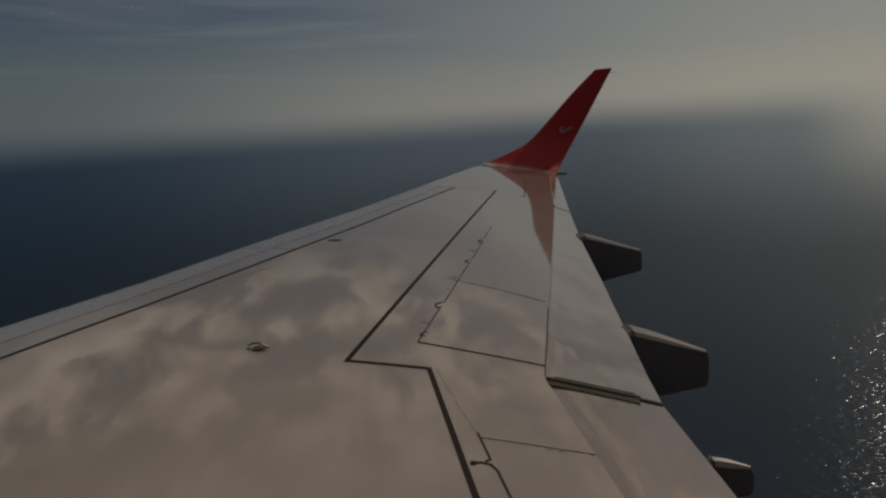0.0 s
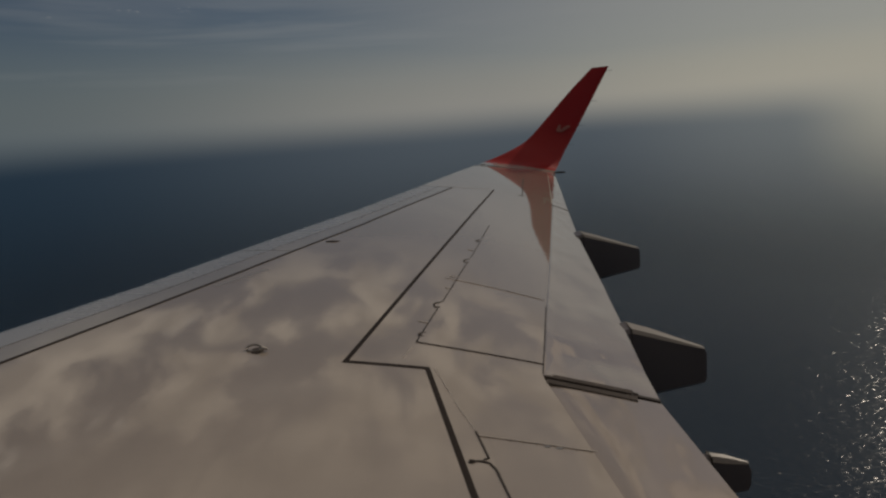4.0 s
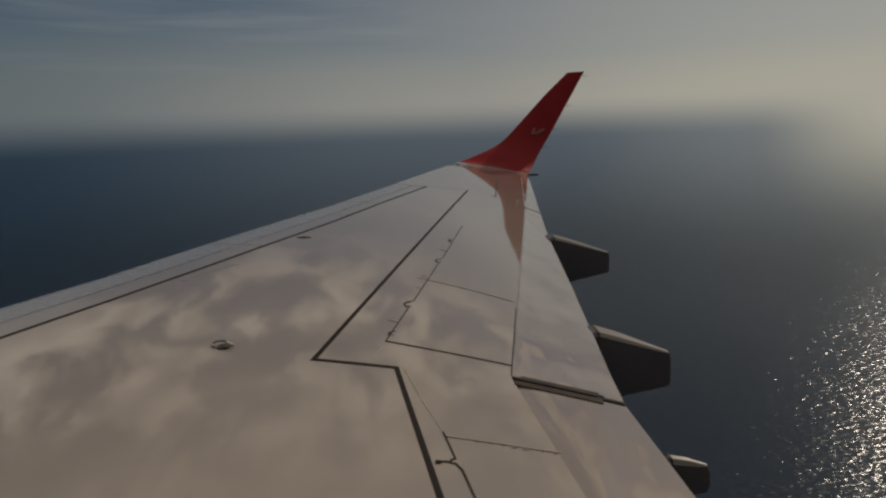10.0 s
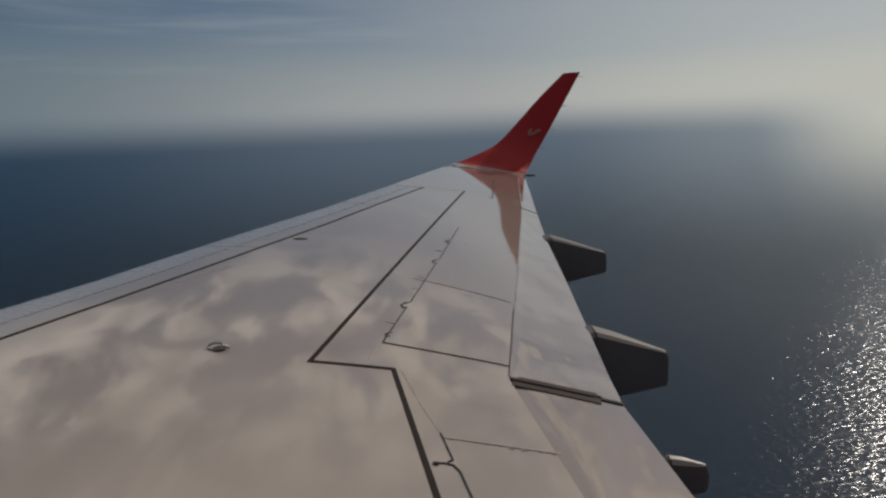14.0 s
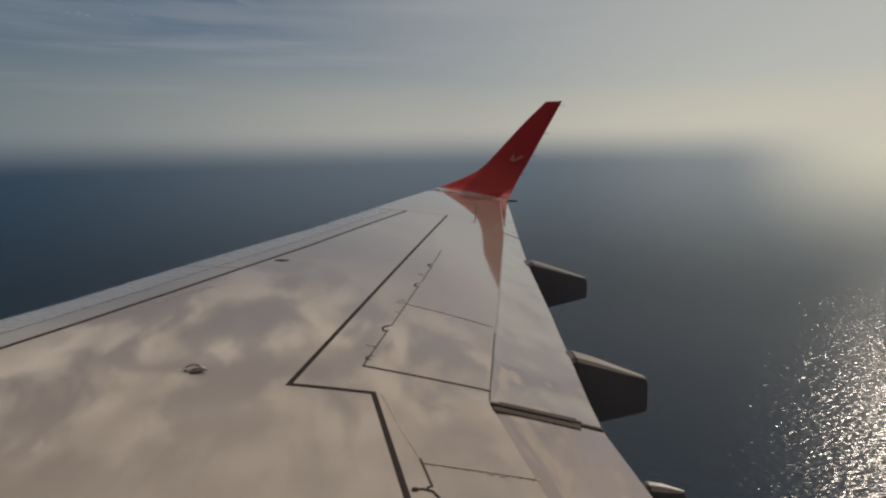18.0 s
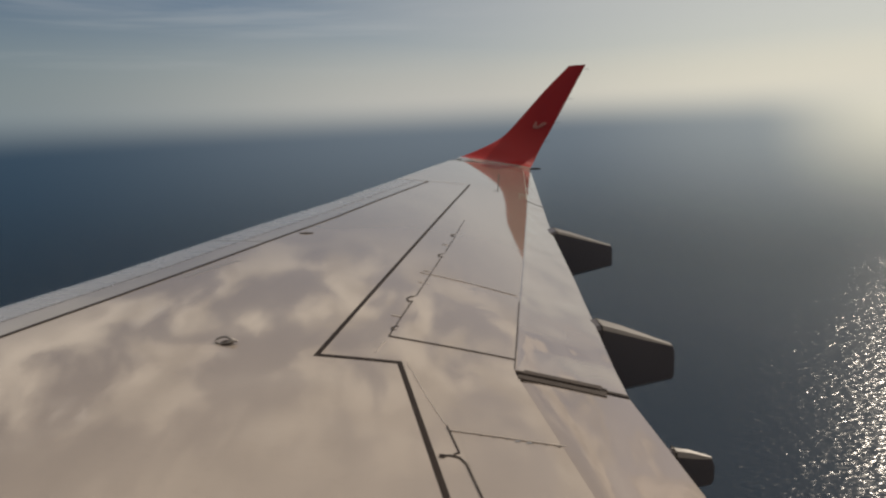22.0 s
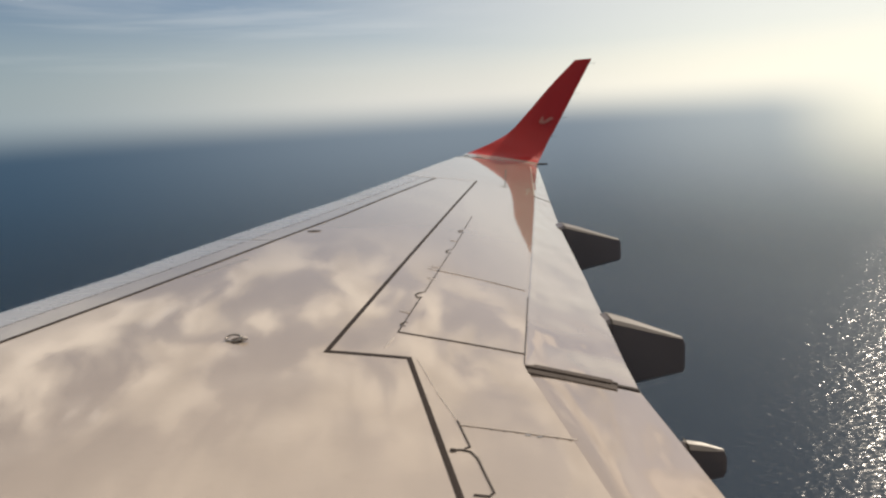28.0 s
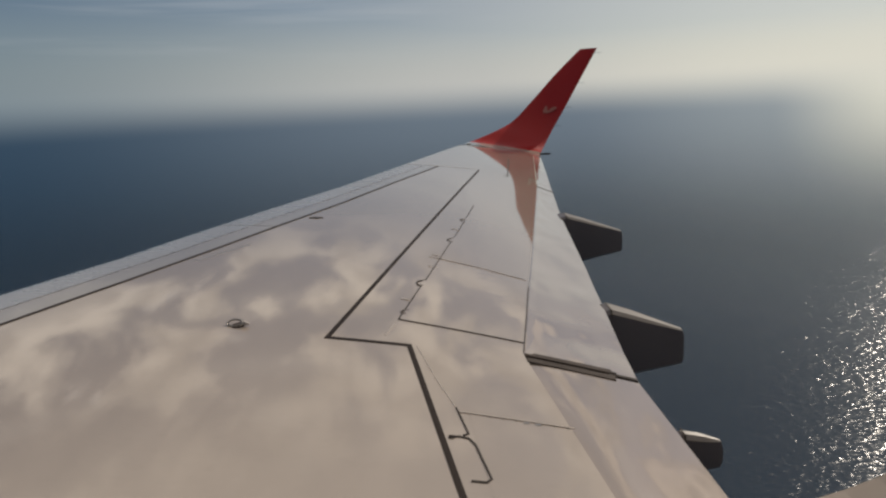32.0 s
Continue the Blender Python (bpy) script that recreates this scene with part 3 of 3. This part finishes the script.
        x, z = lead(y) - 0.01, top_z(lead(y), y) - 0.015
        rings.append([(x + 0.10 * t + 1.6 * w * math.cos(a), y, z + w * math.sin(a)) for a in (j * math.tau / 12 for j in range(12))])
    part("navigation_light", lofted(rings), LENS, wing, "dark glass lamp cover", True)


def build_fairing(y, top_root, top_aft, low_aft, low_root, wide, label):
    """Flap track fairing: a bevelled boat under the flap, cut off blunt behind. Points are (x, z) of the inboard side."""
    stations = []
    front = top_root[0] - 0.9
    slope = (top_aft[1] - top_root[1]) / (top_aft[0] - top_root[0])
    for x, zt, zl, w in ((front, top_root[1] - 0.12, top_root[1] - 0.16, 0.3), (front + 0.35, top_root[1] - 0.10, low_root[1] + 0.10, 0.8), (top_root[0] - 0.15, top_root[1] - 0.05, low_root[1] + 0.01, 1.0), (top_root[0] + 0.03, top_root[1] + slope * 0.03 - 0.004, low_root[1] + 0.005, 1.0),
                         (low_root[0], top_root[1] + slope * (low_root[0] - top_root[0]), low_root[1], 0.9), (top_aft[0] - 0.012, top_aft[1] + 0.004, low_aft[1], 0.28), (top_aft[0], top_aft[1] - 0.03, low_aft[1] + 0.03, 0.18)):
        b = min(0.024 * w, wide * w * 0.3, (zt - zl) * 0.25)
        y1 = y + wide * w
        stations.append([(x, y + b, zt), (x, y1 - b, zt + 0.2 * b), (x, y1, zt - b), (x, y1, zl + b), (x, y1 - b, zl), (x, y + b * 1.5, zl), (x, y, zl + b * 1.5), (x, y, zt - b)])
    f = part("flap_track_fairing", lofted(stations), GREY, wing, label, True)
    # thin cover over the top, paler to stand for the sun on it
    rows = []
    for st in stations[3:6]:
        (xa, ya, za), (xb, yb, zb) = st[0], st[1]
        rows.append([(xa, st[7][1] - 0.002, st[7][2] + 0.004), (xa, ya, za + 0.004), (xb, yb, zb + 0.004)])
    part("lit_top_face", grid_shell(rows, 0.005), LIT_TOP, f, "upper face coloured paler for sunlight")
    # joint where the moving tail meets the fixed front part
    xj = top_root[0] + 0.034
    zj = top_root[1] + slope * 0.034
    bm = lofted([[(xj + d, y - 0.002, zj + 0.003), (xj + d, y + wide * 0.95, zj + 0.005), (xj + d, y + wide * 0.95, low_root[1] + 0.02), (xj + d, y - 0.002, low_root[1] + 0.02)] for d in (0, 0.005)])
    part("tail_joint", bm, SEAL, f)
    return f


LENS = lens_glass()
build_skin()
build_flaps()
build_spoilers()
build_markings()
build_winglet()
build_fairing(6.419, (1.295, -1.410), (1.971, -1.650), (1.957, -1.890), (1.512, -1.984), 0.24, "small grey flap track fairing near the tip")
build_fairing(3.596, (1.000, -1.462), (1.532, -1.662), (1.507, -1.910), (1.193, -1.979), 0.17, "large grey flap track fairing")
build_fairing(2.199, (0.922, -1.512), (1.128, -1.566), (1.119, -1.700), (1.030, -1.728), 0.06, "short grey inboard flap track fairing")


# ---- cabin wall with the window ----
def rounded_rect(cx, cz, hw, hh, r, y, n=20):
    pts = []
    for sx, sz, a0 in ((1, 1, 0), (-1, 1, 90), (-1, -1, 180), (1, -1, 270)):
        for k in range(n):
            a = radians(a0 + 90 * k / (n - 1))
            pts.append((cx + sx * (hw - r) + r * math.cos(a), y, cz + sz * (hh - r) + r * math.sin(a)))
    return pts


def ring_wall(loops):
    """Skin over a chain of closed loops, joined back to the first."""
    bm = bmesh.new()
    vs = [[bm.verts.new(p) for p in loop] for loop in loops]
    n = len(vs[0])
    for r0, r1 in zip(vs, vs[1:] + vs[:1]):
        for k in range(n):
            bm.faces.new((r0[k], r0[(k + 1) % n], r1[(k + 1) % n], r1[k]))
    return bm


def build_cabin():
    """The camera looks out close to the lower rear corner of one window."""
    cx, cz, hw, hh, r = -0.041, 0.083, 0.176, 0.180, 0.085

    def hole(more, y):
        return rounded_rect(cx, cz, hw + more, hh + more, r + more * 0.6, y)

    def edge(w, h, y):
        return rounded_rect(0.0, 0.0, w, h, 0.05, y)

    tagged(part("wall_cabin", ring_wall([hole(0.030, 0.058), edge(1.5, 0.45, 0.058), edge(1.5, 0.45, 0.072), hole(0.030, 0.072)]), LINING), "pale cabin wall lining with one window", "wall", kind="structure")
    win = tagged(new("window_1"), "rounded cabin window with a plastic surround", "window", kind="structure")
    part("window_frame", ring_wall([hole(-0.016, 0.054), hole(-0.010, 0.048), hole(0.042, 0.050), hole(0.042, 0.056), hole(0.028, 0.060), hole(0.028, 0.090), hole(-0.0125, 0.090)]), LINING, win, "", True)
    bm = bmesh.new()
    bm.faces.new([bm.verts.new(p) for p in hole(0.050, 0.0935)])
    pane = part("pane", bm, pane_glass(), win)
    pane.visible_shadow = False
    part("window_seal", ring_wall([hole(0.032, 0.097), hole(0.060, 0.097), hole(0.060, 0.105), hole(0.032, 0.105)]), LINING, win)
    # flat belt of the fuselage side round the window, let into the round hull
    tagged(part("wall_fuselage", ring_wall([hole(0.038, 0.107), edge(0.56, 0.44, 0.107), edge(0.56, 0.44, 0.122), hole(0.038, 0.122)]), SKIN), "white painted fuselage side round the window", "fuselage", kind="structure")
    bm = bmesh.new()
    rings = []
    for x in np.linspace(-9, 7, 33):
        ring = []
        for k in range(49):
            a = k * math.tau / 48
            ring.append(bm.verts.new((x, -1.425 + 1.53 * math.cos(a), 1.53 * math.sin(a))))
        rings.append(ring)
    for r0, r1 in zip(rings, rings[1:]):
        xm = (r0[0].co.x + r1[0].co.x) / 2
        for k in range(48):
            zm = (r0[k].co.z + r0[k + 1].co.z) / 2
            if abs(xm) < 0.3 and abs(zm) < 0.32 and r0[k].co.y > -1.38:
                continue
            bm.faces.new((r0[k], r0[k + 1], r1[k + 1], r1[k]))
    bmesh.ops.remove_doubles(bm, verts=bm.verts, dist=0.0005)
    tagged(part("wall_hull", bm, SKIN, smooth=True), "white round airliner fuselage", "fuselage", kind="structure")
    # plain cabin shell behind the eye
    bm = bmesh.new()
    bmesh.ops.create_cube(bm, size=1, matrix=Matrix.LocRotScale((0, -0.95, 0), None, (2.98, 2.012, 1.7)))
    bm.faces.ensure_lookup_table()
    bmesh.ops.delete(bm, geom=[max(bm.faces, key=lambda f: f.calc_center_median().y)], context="FACES")
    tagged(part("wall_inner", bm, LINING), "plain pale cabin walls closing the space", "wall", kind="structure")


build_cabin()


# ---- the aircraft's attitude ----
for ob in list(scene.objects):
    if ob.parent is None and ob.type != "CAMERA" and ob.name not in ("sun", "water"):
        ob.matrix_basis = TILT @ ob.matrix_basis
